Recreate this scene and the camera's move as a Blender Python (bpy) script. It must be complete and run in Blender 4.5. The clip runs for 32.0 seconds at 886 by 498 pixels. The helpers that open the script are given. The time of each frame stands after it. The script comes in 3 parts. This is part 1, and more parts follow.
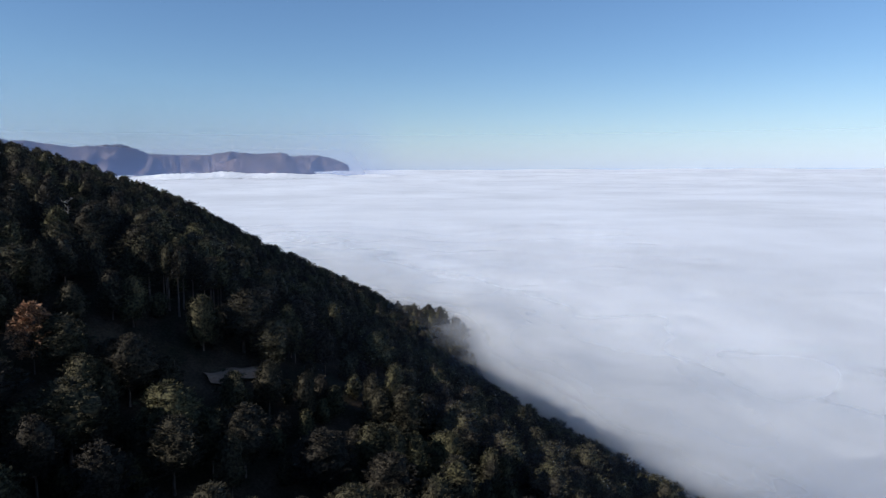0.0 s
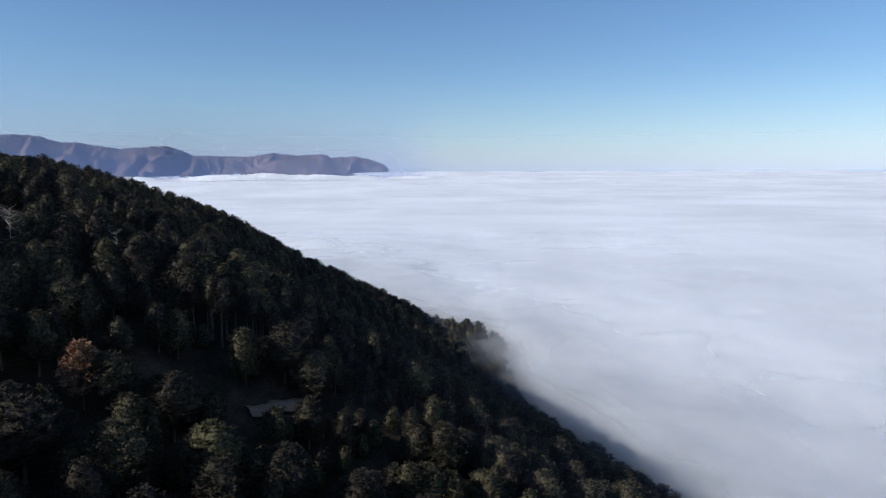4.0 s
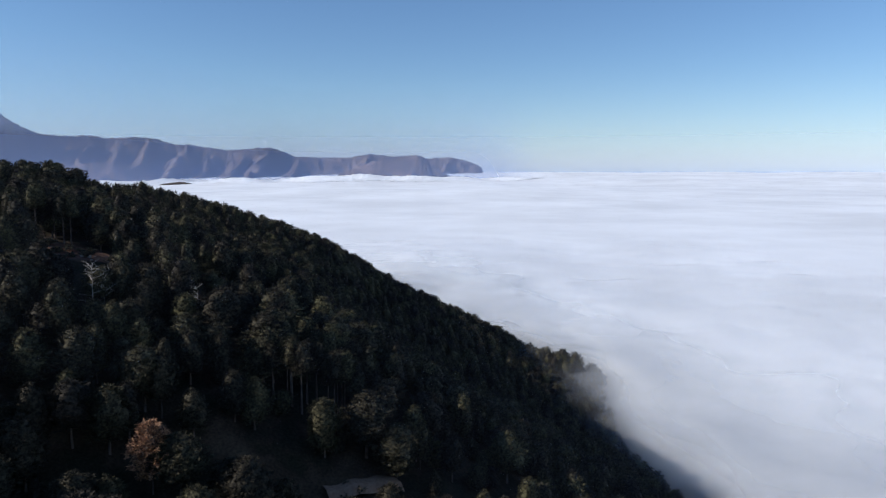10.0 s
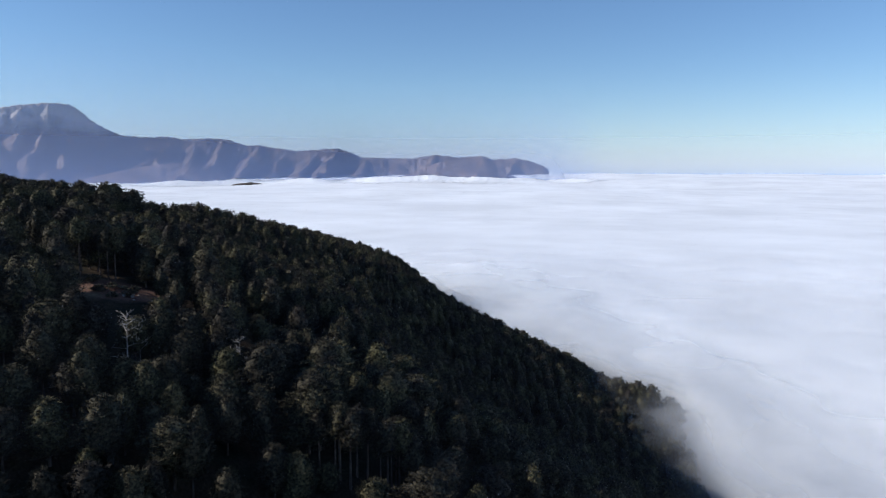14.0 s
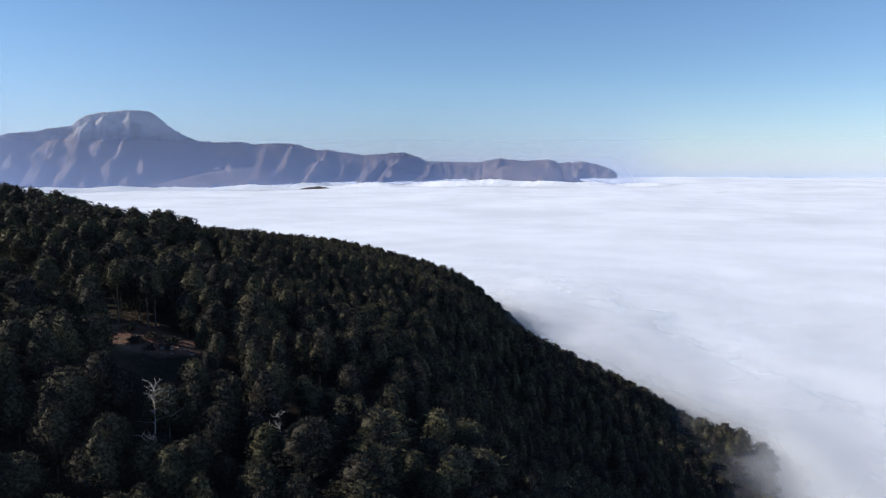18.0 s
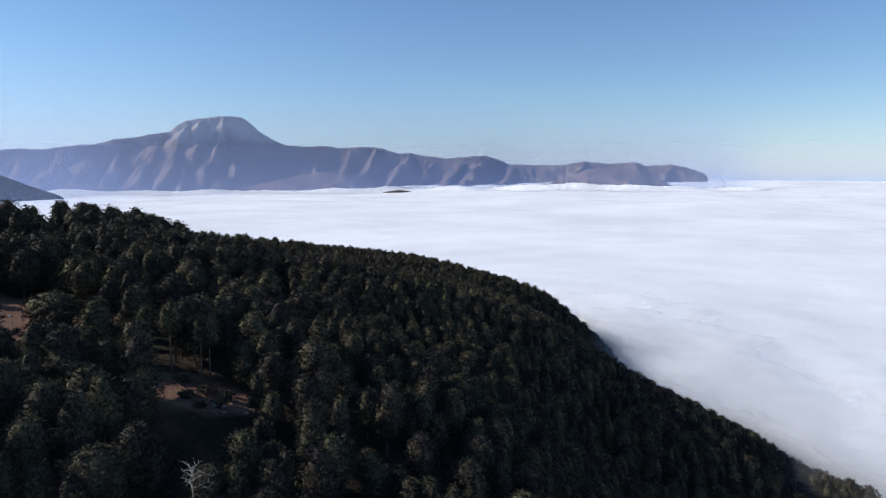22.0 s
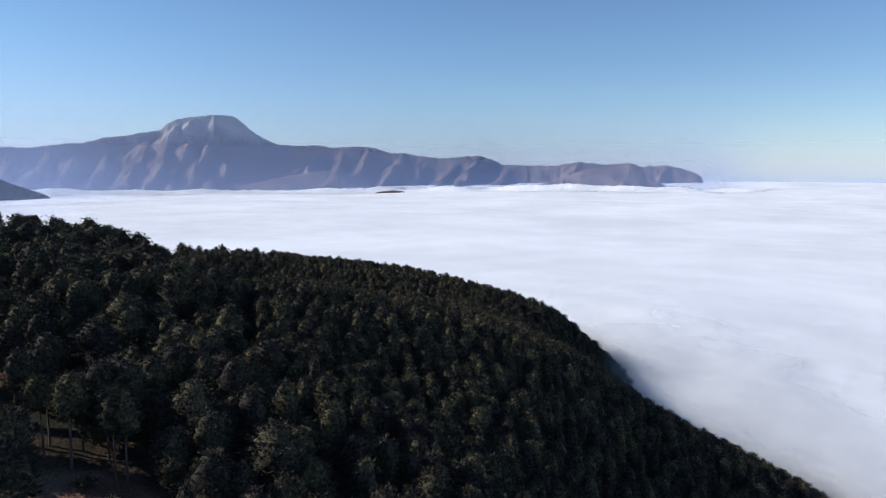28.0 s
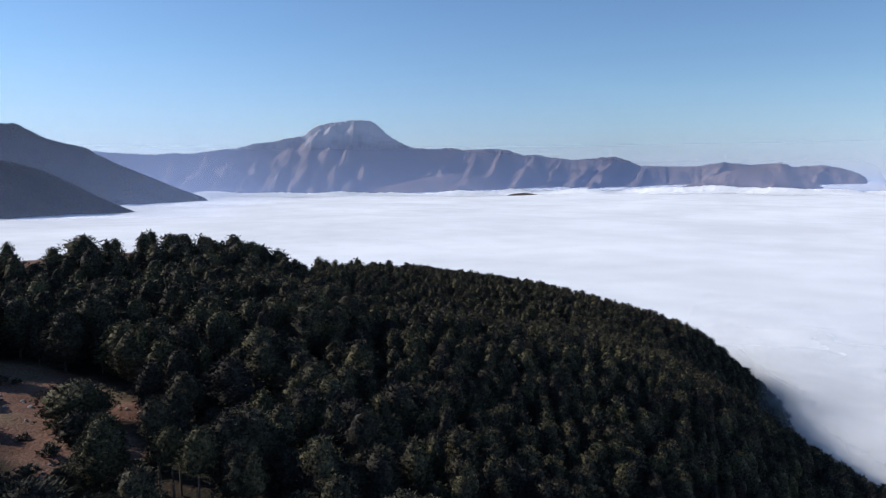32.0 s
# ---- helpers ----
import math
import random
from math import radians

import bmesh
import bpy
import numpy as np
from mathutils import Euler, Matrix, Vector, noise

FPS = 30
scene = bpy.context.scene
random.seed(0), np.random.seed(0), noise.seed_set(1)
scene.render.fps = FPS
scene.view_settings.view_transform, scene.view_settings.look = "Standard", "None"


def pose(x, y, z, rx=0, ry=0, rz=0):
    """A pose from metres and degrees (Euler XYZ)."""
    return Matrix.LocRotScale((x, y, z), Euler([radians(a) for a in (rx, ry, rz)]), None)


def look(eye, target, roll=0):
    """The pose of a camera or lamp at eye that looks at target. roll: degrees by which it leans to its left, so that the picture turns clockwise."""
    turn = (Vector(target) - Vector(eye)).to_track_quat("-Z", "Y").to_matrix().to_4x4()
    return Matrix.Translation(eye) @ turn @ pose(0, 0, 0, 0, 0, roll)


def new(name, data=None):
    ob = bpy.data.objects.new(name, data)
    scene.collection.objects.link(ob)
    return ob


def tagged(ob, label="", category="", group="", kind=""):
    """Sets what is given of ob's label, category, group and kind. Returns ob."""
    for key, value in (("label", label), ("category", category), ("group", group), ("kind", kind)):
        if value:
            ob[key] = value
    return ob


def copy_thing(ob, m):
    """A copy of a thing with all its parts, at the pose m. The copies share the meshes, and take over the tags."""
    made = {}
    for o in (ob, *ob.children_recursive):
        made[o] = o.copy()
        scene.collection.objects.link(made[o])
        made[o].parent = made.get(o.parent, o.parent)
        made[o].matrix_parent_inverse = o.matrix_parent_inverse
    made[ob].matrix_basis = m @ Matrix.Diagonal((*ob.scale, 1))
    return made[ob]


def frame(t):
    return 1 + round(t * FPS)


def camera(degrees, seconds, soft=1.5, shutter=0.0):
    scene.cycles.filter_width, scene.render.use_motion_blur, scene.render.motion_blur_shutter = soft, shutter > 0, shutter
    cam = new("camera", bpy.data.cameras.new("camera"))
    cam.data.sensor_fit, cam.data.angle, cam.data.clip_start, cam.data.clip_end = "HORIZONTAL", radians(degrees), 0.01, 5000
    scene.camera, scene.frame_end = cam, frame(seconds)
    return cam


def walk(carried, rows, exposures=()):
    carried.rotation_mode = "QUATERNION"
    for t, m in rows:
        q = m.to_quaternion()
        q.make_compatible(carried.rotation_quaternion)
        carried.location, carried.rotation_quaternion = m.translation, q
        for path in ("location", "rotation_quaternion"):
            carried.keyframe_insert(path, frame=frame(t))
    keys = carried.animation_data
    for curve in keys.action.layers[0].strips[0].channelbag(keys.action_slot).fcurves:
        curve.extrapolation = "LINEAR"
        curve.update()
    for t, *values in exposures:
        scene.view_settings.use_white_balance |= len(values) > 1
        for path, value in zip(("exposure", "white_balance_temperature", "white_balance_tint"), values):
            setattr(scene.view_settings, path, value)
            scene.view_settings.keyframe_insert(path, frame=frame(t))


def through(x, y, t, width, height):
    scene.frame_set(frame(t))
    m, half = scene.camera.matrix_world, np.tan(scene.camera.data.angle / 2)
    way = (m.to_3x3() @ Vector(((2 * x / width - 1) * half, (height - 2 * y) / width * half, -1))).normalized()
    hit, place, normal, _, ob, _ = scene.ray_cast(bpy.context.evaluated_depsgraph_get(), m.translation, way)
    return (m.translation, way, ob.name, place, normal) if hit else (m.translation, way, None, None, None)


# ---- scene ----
cam = camera(65.618, 32.0, soft=1.25)

# seconds, place in metres, heading to the right, tilt upwards and lean in degrees
PATH = [
    (0.0, 0.00, -0.00, -0.00, 13.331, -6.819, -0.197),
    (0.5, -0.08, 0.20, 0.82, 12.614, -6.791, -0.153),
    (1.0, -0.15, 0.38, 1.63, 12.038, -6.757, 0.065),
    (1.5, -0.25, 0.52, 2.43, 11.583, -6.733, 0.144),
    (2.0, -0.31, 0.63, 3.21, 11.240, -6.729, 0.114),
    (2.5, -0.30, 0.73, 3.99, 10.920, -6.694, 0.196),
    (3.0, -0.25, 0.85, 4.77, 10.604, -6.723, -0.025),
    (3.5, -0.18, 1.04, 5.56, 10.297, -6.736, -0.112),
    (5.5, 0.13, 2.29, 8.81, 10.026, -6.855, -0.112),
    (6.0, 0.23, 2.91, 9.68, 9.984, -6.844, -0.052),
    (6.5, 0.33, 3.87, 10.56, 9.919, -6.847, -0.011),
    (7.0, 0.44, 5.14, 11.43, 9.661, -6.839, 0.041),
    (7.5, 0.59, 6.67, 12.25, 8.334, -6.861, -0.029),
    (8.0, 0.75, 8.40, 13.05, 6.756, -6.834, -0.067),
    (8.5, 0.91, 10.24, 13.83, 5.611, -6.836, -0.046),
    (9.0, 1.07, 12.17, 14.62, 4.430, -6.822, -0.041),
    (9.5, 1.20, 14.15, 15.42, 3.397, -6.820, -0.069),
    (10.0, 1.31, 16.18, 16.25, 2.354, -6.808, -0.086),
    (10.5, 1.38, 18.24, 17.08, 1.529, -6.809, -0.109),
    (11.0, 1.42, 20.37, 17.94, 0.699, -6.800, -0.154),
    (11.5, 1.40, 22.52, 18.82, 0.012, -6.815, -0.128),
    (12.0, 1.36, 24.71, 19.71, -0.677, -6.818, -0.134),
    (12.5, 1.32, 26.93, 20.59, -1.349, -6.801, -0.016),
    (13.0, 1.23, 29.15, 21.48, -2.031, -6.784, 0.052),
    (13.5, 1.06, 31.37, 22.37, -2.535, -6.791, 0.143),
    (14.0, 0.85, 33.59, 23.26, -3.012, -6.818, 0.087),
    (14.5, 0.62, 35.86, 24.12, -3.465, -6.828, 0.090),
    (16.5, -0.28, 45.12, 27.60, -5.373, -6.734, 0.069),
    (17.0, -0.59, 47.46, 28.48, -5.833, -6.671, 0.100),
    (17.5, -0.97, 49.80, 29.35, -6.260, -6.686, 0.035),
    (18.0, -1.30, 52.17, 30.21, -8.420, -6.610, -0.023),
    (18.5, -1.62, 54.52, 31.06, -10.622, -6.565, -0.046),
    (19.0, -1.99, 56.85, 31.94, -12.478, -6.536, -0.183),
    (19.5, -2.40, 59.15, 32.78, -13.971, -6.491, -0.178),
    (20.0, -2.88, 61.43, 33.65, -15.111, -6.443, -0.130),
    (20.5, -3.43, 63.73, 34.46, -15.328, -6.444, -0.222),
    (21.0, -4.01, 66.11, 35.21, -15.283, -6.379, -0.152),
    (21.5, -4.63, 68.52, 35.67, -15.228, -6.393, -0.123),
    (22.0, -5.31, 71.03, 35.87, -15.188, -6.401, -0.079),
    (22.5, -6.09, 73.66, 35.93, -15.127, -6.390, -0.053),
    (23.0, -6.94, 76.42, 35.98, -15.084, -6.381, -0.084),
    (23.5, -7.85, 79.27, 36.04, -15.070, -6.368, -0.010),
    (24.0, -8.85, 82.15, 36.09, -15.032, -6.384, 0.039),
    (24.5, -9.90, 85.08, 36.16, -14.974, -6.384, 0.047),
    (25.0, -10.98, 88.00, 36.21, -14.936, -6.392, 0.072),
    (25.5, -12.07, 90.95, 36.33, -14.858, -6.400, 0.071),
    (27.5, -16.40, 102.72, 37.45, -14.660, -6.413, 0.151),
    (28.0, -17.46, 105.55, 38.07, -14.594, -6.421, 0.127),
    (28.5, -18.44, 108.19, 38.91, -14.973, -6.420, 0.131),
    (29.0, -19.34, 110.42, 39.77, -15.356, -6.426, 0.131),
    (29.5, -20.13, 112.11, 40.54, -16.063, -6.444, 0.079),
    (30.0, -20.75, 113.27, 41.23, -17.731, -6.445, 0.110),
    (30.5, -21.25, 113.93, 41.87, -19.778, -6.450, -0.008),
    (31.0, -21.59, 114.30, 42.50, -21.709, -6.395, -0.124),
    (31.5, -21.84, 114.54, 43.16, -23.700, -6.335, -0.196),
    (32.0, -22.03, 114.75, 43.83, -25.519, -6.317, -0.220),
]
walk(cam, [(t, pose(x, y, z, 90 + tilt, 0, -turn) @ pose(0, 0, 0, 0, 0, lean)) for t, x, y, z, turn, tilt, lean in PATH],
     exposures=[(0.0, -0.13, 6000, 11), (6.0, -0.12, 6000, 11), (13.0, -0.01, 6000, 11), (19.0, 0.08, 6150, 12), (32.0, 0.05, 6150, 12)])

# ---- light: a low winter sun over the crest on the left, clear sky ----
SUN_AZ, SUN_EL = radians(-101), radians(30.2)
world = bpy.data.worlds.new("world")
scene.world = world
world.use_nodes = True
sky = world.node_tree.nodes.new("ShaderNodeTexSky")
sky.sky_type, sky.sun_disc = "NISHITA", False
sky.sun_elevation, sky.sun_rotation = SUN_EL, SUN_AZ
sky.altitude, sky.air_density, sky.dust_density, sky.ozone_density = 1200, 1.15, 0.05, 5.0
bg = world.node_tree.nodes["Background"]
bg.inputs["Strength"].default_value = 0.115
world.node_tree.links.new(sky.outputs[0], bg.inputs["Color"])
sun = new("sun", bpy.data.lights.new("sun", "SUN"))
sun.data.energy, sun.data.angle, sun.data.color = 4.6, radians(0.6), (1.0, 0.93, 0.82)
sun.matrix_world = look((math.sin(SUN_AZ) * math.cos(SUN_EL), math.cos(SUN_AZ) * math.cos(SUN_EL), math.sin(SUN_EL)), (0, 0, 0))


# ---- materials ----
class Mat:
    """A node material with one Principled shader and short ways to wire it."""

    def __init__(self, name, rough=0.9, spec=0.2):
        self.m = bpy.data.materials.new(name)
        self.m.use_nodes = True
        self.t = self.m.node_tree
        self.b = self.t.nodes["Principled BSDF"]
        self.b.inputs["Roughness"].default_value = rough
        self.b.inputs["Specular IOR Level"].default_value = spec
        self.co = self.t.nodes.new("ShaderNodeTexCoord")

    def noise(self, scale, detail=4.0, where="Object", stretch=None):
        n = self.t.nodes.new("ShaderNodeTexNoise")
        n.inputs["Scale"].default_value, n.inputs["Detail"].default_value = scale, detail
        src = self.co.outputs[where]
        if stretch:
            mp = self.t.nodes.new("ShaderNodeMapping")
            mp.inputs["Scale"].default_value = stretch
            self.t.links.new(src, mp.inputs["Vector"])
            src = mp.outputs["Vector"]
        self.t.links.new(src, n.inputs["Vector"])
        return n.outputs["Fac"]

    def place_noise(self, scale, detail=2.0):
        g = self.t.nodes.new("ShaderNodeNewGeometry")
        n = self.t.nodes.new("ShaderNodeTexNoise")
        n.inputs["Scale"].default_value, n.inputs["Detail"].default_value = scale, detail
        self.t.links.new(g.outputs["Position"], n.inputs["Vector"])
        return n.outputs["Fac"]

    def ramp(self, fac, *stops):
        r = self.t.nodes.new("ShaderNodeValToRGB")
        e = r.color_ramp.elements
        e[0].position, e[0].color = stops[0][0], (*stops[0][1], 1)
        e[1].position, e[1].color = stops[-1][0], (*stops[-1][1], 1)
        for p, c in stops[1:-1]:
            k = e.new(p)
            k.color = (*c, 1)
        self.t.links.new(fac, r.inputs["Fac"])
        return r.outputs["Color"]

    def mix(self, fac, a, b, how="MIX"):
        x = self.t.nodes.new("ShaderNodeMix")
        x.data_type, x.blend_type = "RGBA", how
        for s, v in ((x.inputs[0], fac), (x.inputs[6], a), (x.inputs[7], b)):
            if isinstance(v, (int, float)):
                s.default_value = v
            elif isinstance(v, tuple):
                s.default_value = (*v, 1)
            else:
                self.t.links.new(v, s)
        return x.outputs[2]

    def math(self, op, a, b=0.0, clamp=False):
        x = self.t.nodes.new("ShaderNodeMath")
        x.operation, x.use_clamp = op, clamp
        for s, v in zip(x.inputs, (a, b)):
            if isinstance(v, (int, float)):
                s.default_value = v
            else:
                self.t.links.new(v, s)
        return x.outputs[0]

    def colour(self, c):
        self.t.links.new(c, self.b.inputs["Base Color"])
        return self

    def bump(self, height, strength, distance):
        n = self.t.nodes.new("ShaderNodeBump")
        n.inputs["Strength"].default_value, n.inputs["Distance"].default_value = strength, distance
        self.t.links.new(height, n.inputs["Height"])
        self.t.links.new(n.outputs["Normal"], self.b.inputs["Normal"])
        return self

    def island(self):
        return self.t.nodes.new("ShaderNodeNewGeometry").outputs["Random Per Island"]

    def own(self):
        return self.t.nodes.new("ShaderNodeObjectInfo").outputs["Random"]


def needles(name, dark, mid, light, joined=False):
    m = Mat(name, 0.75, 0.12)
    tree = m.place_noise(0.16, 1.0) if joined else m.own()
    c = m.ramp(tree, (0.34 if joined else 0.0, dark), (0.5, mid), (0.66 if joined else 1.0, light))
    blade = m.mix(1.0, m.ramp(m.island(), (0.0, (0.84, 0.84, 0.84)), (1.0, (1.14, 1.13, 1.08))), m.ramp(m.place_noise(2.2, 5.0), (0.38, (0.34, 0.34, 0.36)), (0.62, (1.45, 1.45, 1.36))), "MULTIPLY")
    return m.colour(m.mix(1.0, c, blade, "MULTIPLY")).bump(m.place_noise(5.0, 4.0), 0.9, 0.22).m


PINE = ((0.034, 0.029, 0.025), (0.053, 0.047, 0.032), (0.081, 0.074, 0.041))
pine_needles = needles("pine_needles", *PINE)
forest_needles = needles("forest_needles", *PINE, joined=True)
rust_leaves = needles("rust_leaves", (0.30, 0.165, 0.10), (0.33, 0.18, 0.11), (0.36, 0.20, 0.12))
scrub_leaves = needles("scrub_leaves", (0.06, 0.06, 0.04), (0.09, 0.085, 0.06), (0.12, 0.10, 0.075))


def make_bark(name, a, b):
    m = Mat(name, 0.9, 0.1)
    f = m.noise(3.0, 6.0, stretch=(1, 1, 0.2))
    return m.colour(m.ramp(f, (0.3, a), (0.7, b))).bump(f, 0.6, 0.05).m


bark = make_bark("bark", (0.07, 0.05, 0.04), (0.20, 0.15, 0.12))
dead_wood = make_bark("dead_wood", (0.18, 0.165, 0.15), (0.40, 0.37, 0.34))

m = Mat("soil", 0.95, 0.1)
patch = m.place_noise(0.10, 5.0)
grain = m.place_noise(2.2, 6.0)
base = m.ramp(patch, (0.32, (0.15, 0.078, 0.055)), (0.5, (0.22, 0.125, 0.09)), (0.66, (0.19, 0.145, 0.09)))
litter = m.ramp(patch, (0.35, (0.020, 0.022, 0.013)), (0.65, (0.055, 0.038, 0.026)))
bare = m.t.nodes.new("ShaderNodeAttribute")
bare.attribute_name = "open"
worn = m.math("MULTIPLY", m.math("ADD", bare.outputs["Fac"], m.math("MULTIPLY", m.math("SUBTRACT", patch, 0.5), 0.9)), 1.4, clamp=True)
cover = m.mix(worn, litter, base)
m.colour(m.mix(0.8, cover, m.ramp(grain, (0.3, (0.45, 0.45, 0.45)), (0.7, (1.25, 1.22, 1.18))), "MULTIPLY")).bump(grain, 0.8, 0.25)
soil = m.m

m = Mat("track_dirt", 0.95, 0.1)
grain = m.place_noise(1.4, 6.0)
soil_track = m.colour(m.ramp(grain, (0.3, (0.24, 0.145, 0.095)), (0.7, (0.34, 0.22, 0.15)))).bump(grain, 0.5, 0.1).m

m = Mat("limestone", 0.9, 0.2)
grain = m.noise(2.5, 6.0)
limestone = m.colour(m.ramp(grain, (0.3, (0.20, 0.175, 0.155)), (0.7, (0.40, 0.37, 0.33)))).bump(grain, 0.7, 0.1).m

m = Mat("turbine_paint", 0.4, 0.4)
turbine_paint = m.colour(m.ramp(m.noise(0.3, 3.0), (0.3, (0.74, 0.75, 0.76)), (0.7, (0.82, 0.82, 0.82)))).m


def make_slope(name, scrub, earth, rock, size, steep=0.72):
    """Bare mountainside: scrub and earth in patches, pale rock where it is steep."""
    m = Mat(name, 0.95, 0.05)
    f = m.place_noise(size, 8.0)
    fine = m.place_noise(size * 7, 5.0)
    c = m.ramp(f, (0.36, scrub), (0.62, earth))
    c = m.mix(0.7, c, m.ramp(fine, (0.3, (0.6, 0.6, 0.6)), (0.7, (1.3, 1.3, 1.3))), "MULTIPLY")
    g = m.t.nodes.new("ShaderNodeNewGeometry")
    s = m.t.nodes.new("ShaderNodeSeparateXYZ")
    m.t.links.new(g.outputs["True Normal"], s.inputs[0])
    up = m.math("ADD", m.math("ABSOLUTE", s.outputs["Z"]), m.math("MULTIPLY", m.math("SUBTRACT", fine, 0.5), 0.4))
    p = m.t.nodes.new("ShaderNodeSeparateXYZ")
    m.t.links.new(g.outputs["Position"], p.inputs[0])
    high = m.math("MULTIPLY", m.math("SUBTRACT", m.math("ADD", p.outputs["Z"], m.math("MULTIPLY", f, 160)), 300), 0.012, clamp=True)
    cliff = m.math("MULTIPLY", m.math("MULTIPLY", m.math("SUBTRACT", steep, up), 5.0, clamp=True), high)
    m.colour(m.mix(cliff, c, rock)).bump(fine, 0.8, 12.0)
    return m.m


bare_slope = make_slope("bare_slope", (0.10, 0.08, 0.068), (0.22, 0.17, 0.14), (0.42, 0.39, 0.36), 0.006, 0.86)
foot_slope = make_slope("foot_slope", (0.14, 0.105, 0.08), (0.29, 0.205, 0.155), (0.34, 0.30, 0.27), 0.009, 0.8)
wooded_slope = make_slope("wooded_slope", (0.022, 0.028, 0.024), (0.045, 0.044, 0.036), (0.12, 0.10, 0.09), 0.02, 0.3)


def vapour(name, colour, through=0.0, wisps=0.0, size=0.01, spread=0.0):
    """Lit white vapour, as dense as the mesh's own cover says; through: the share of light that passes to its far side."""
    m = Mat(name)
    t = m.t
    t.nodes.remove(m.b)
    d = t.nodes.new("ShaderNodeBsdfDiffuse") if not spread else t.nodes.new("ShaderNodeBsdfPrincipled")
    if spread:
        d.inputs["Subsurface Weight"].default_value, d.inputs["Subsurface Scale"].default_value = 1.0, spread
        d.inputs["Subsurface Radius"].default_value = (1.0, 1.0, 1.0)
        d.inputs["Roughness"].default_value, d.inputs["Specular IOR Level"].default_value = 1.0, 0.0
        d.subsurface_method = "BURLEY"
    d.inputs[0].default_value = (*colour, 1)
    tr = t.nodes.new("ShaderNodeBsdfTranslucent")
    tr.inputs["Color"].default_value = (*colour, 1)
    if wisps:
        broad, fine = m.place_noise(0.0035, 3.0), m.place_noise(0.016, 4.0)
        mixed = m.math("ADD", m.math("MULTIPLY", broad, 0.7), m.math("MULTIPLY", fine, 0.3))
        tone = m.ramp(mixed, (0.36, tuple(c * 0.84 for c in colour)), (0.62, colour))
        t.links.new(tone, d.inputs[0])
        t.links.new(tone, tr.inputs["Color"])
    clear = t.nodes.new("ShaderNodeBsdfTransparent")
    lit = t.nodes.new("ShaderNodeMixShader")
    lit.inputs[0].default_value = through
    t.links.new(d.outputs[0], lit.inputs[1])
    t.links.new(tr.outputs[0], lit.inputs[2])
    a = t.nodes.new("ShaderNodeAttribute")
    a.attribute_name = "cover"
    cover = a.outputs["Fac"]
    if wisps:
        f = m.place_noise(size, 5.0)
        shift = m.math("MULTIPLY", m.math("SUBTRACT", f, 0.5), wisps * 2)
        edge = m.math("MULTIPLY", cover, m.math("SUBTRACT", 1.0, cover))
        cover = m.math("ADD", cover, m.math("MULTIPLY", m.math("MULTIPLY", edge, 4.0), shift), clamp=True)
    mixed = t.nodes.new("ShaderNodeMixShader")
    t.links.new(cover, mixed.inputs[0])
    t.links.new(clear.outputs[0], mixed.inputs[1])
    t.links.new(lit.outputs[0], mixed.inputs[2])
    t.links.new(mixed.outputs[0], t.nodes["Material Output"].inputs["Surface"])
    return m.m


fog_white = vapour("fog_white", (0.91, 0.918, 0.925), 0.0, 0.3, 0.02, 70.0)
fog_thin = vapour("fog_thin", (0.91, 0.918, 0.925), 0.12, 0.3, 0.012)
# sheet colours that stand in for light scattered by hazy air
haze_sheet_white = vapour("haze_sheet_white", (0.70, 0.82, 1.0), 0.5)
haze_sheet_blue = vapour("haze_sheet_blue", (0.52, 0.64, 0.98), 0.5)

# ---- the lie of the land ----
FOG_Z = -63.0
TREE_H = 10.0
# how far the hillside swells over its even slope: rows every 60 m ahead from 70 m, columns every 50 m from -190 m
SWELL = np.array([[0.0, -1.3, -9.9, -18.3, -13.6, -0.6], [0.3, 3.0, -1.6, 3.2, 4.4, 3.0], [-3.8, -1.1, 0.2, 10.1, 1.4, -0.5],
                  [15.4, -7.2, 13.8, -0.5, -9.4, 2.0], [8.6, -15.0, 8.7, 9.4, 6.5, 10.6], [3.8, -3.5, -1.7, 6.2, 0.8, 7.1],
                  [1.8, 2.2, 11.7, 1.1, -8.1, -0.5]])
# single knolls and hollows: middle, height, reach
KNOLLS = ((-110, 260, 3.3, 24), (-70, 240, -5.6, 24), (-5, 335, -2.5, 20), (-170, 240, -2.5, 26), (-170, 290, -2.4, 20),
          (-15, 120, -1.9, 18), (60, 200, 2.0, 24), (-50, 474, 13.5, 36), (0, 388, -6.0, 26), (48, 310, -6.0, 13), (68, 312, 7.0, 13), (84, 322, 9.0, 15))


def soft(k, w):
    return np.logaddexp(0, k / w) * w


def waves(x, y, size, seed, n=9):
    """Smooth uneven relief between about -1 and 1 with features of that size."""
    r = np.random.RandomState(seed)
    out = 0.0
    for i in range(n):
        a, f, p = r.uniform(0, 6.283), r.uniform(0.6, 1.7) / size * 6.283, r.uniform(0, 6.283)
        out = out + np.sin((x * math.cos(a) + y * math.sin(a)) * f + p + 1.3 * np.sin((x * math.sin(a) - y * math.cos(a)) * f * 0.43 + p * 2))
    return out / math.sqrt(n) / 1.3


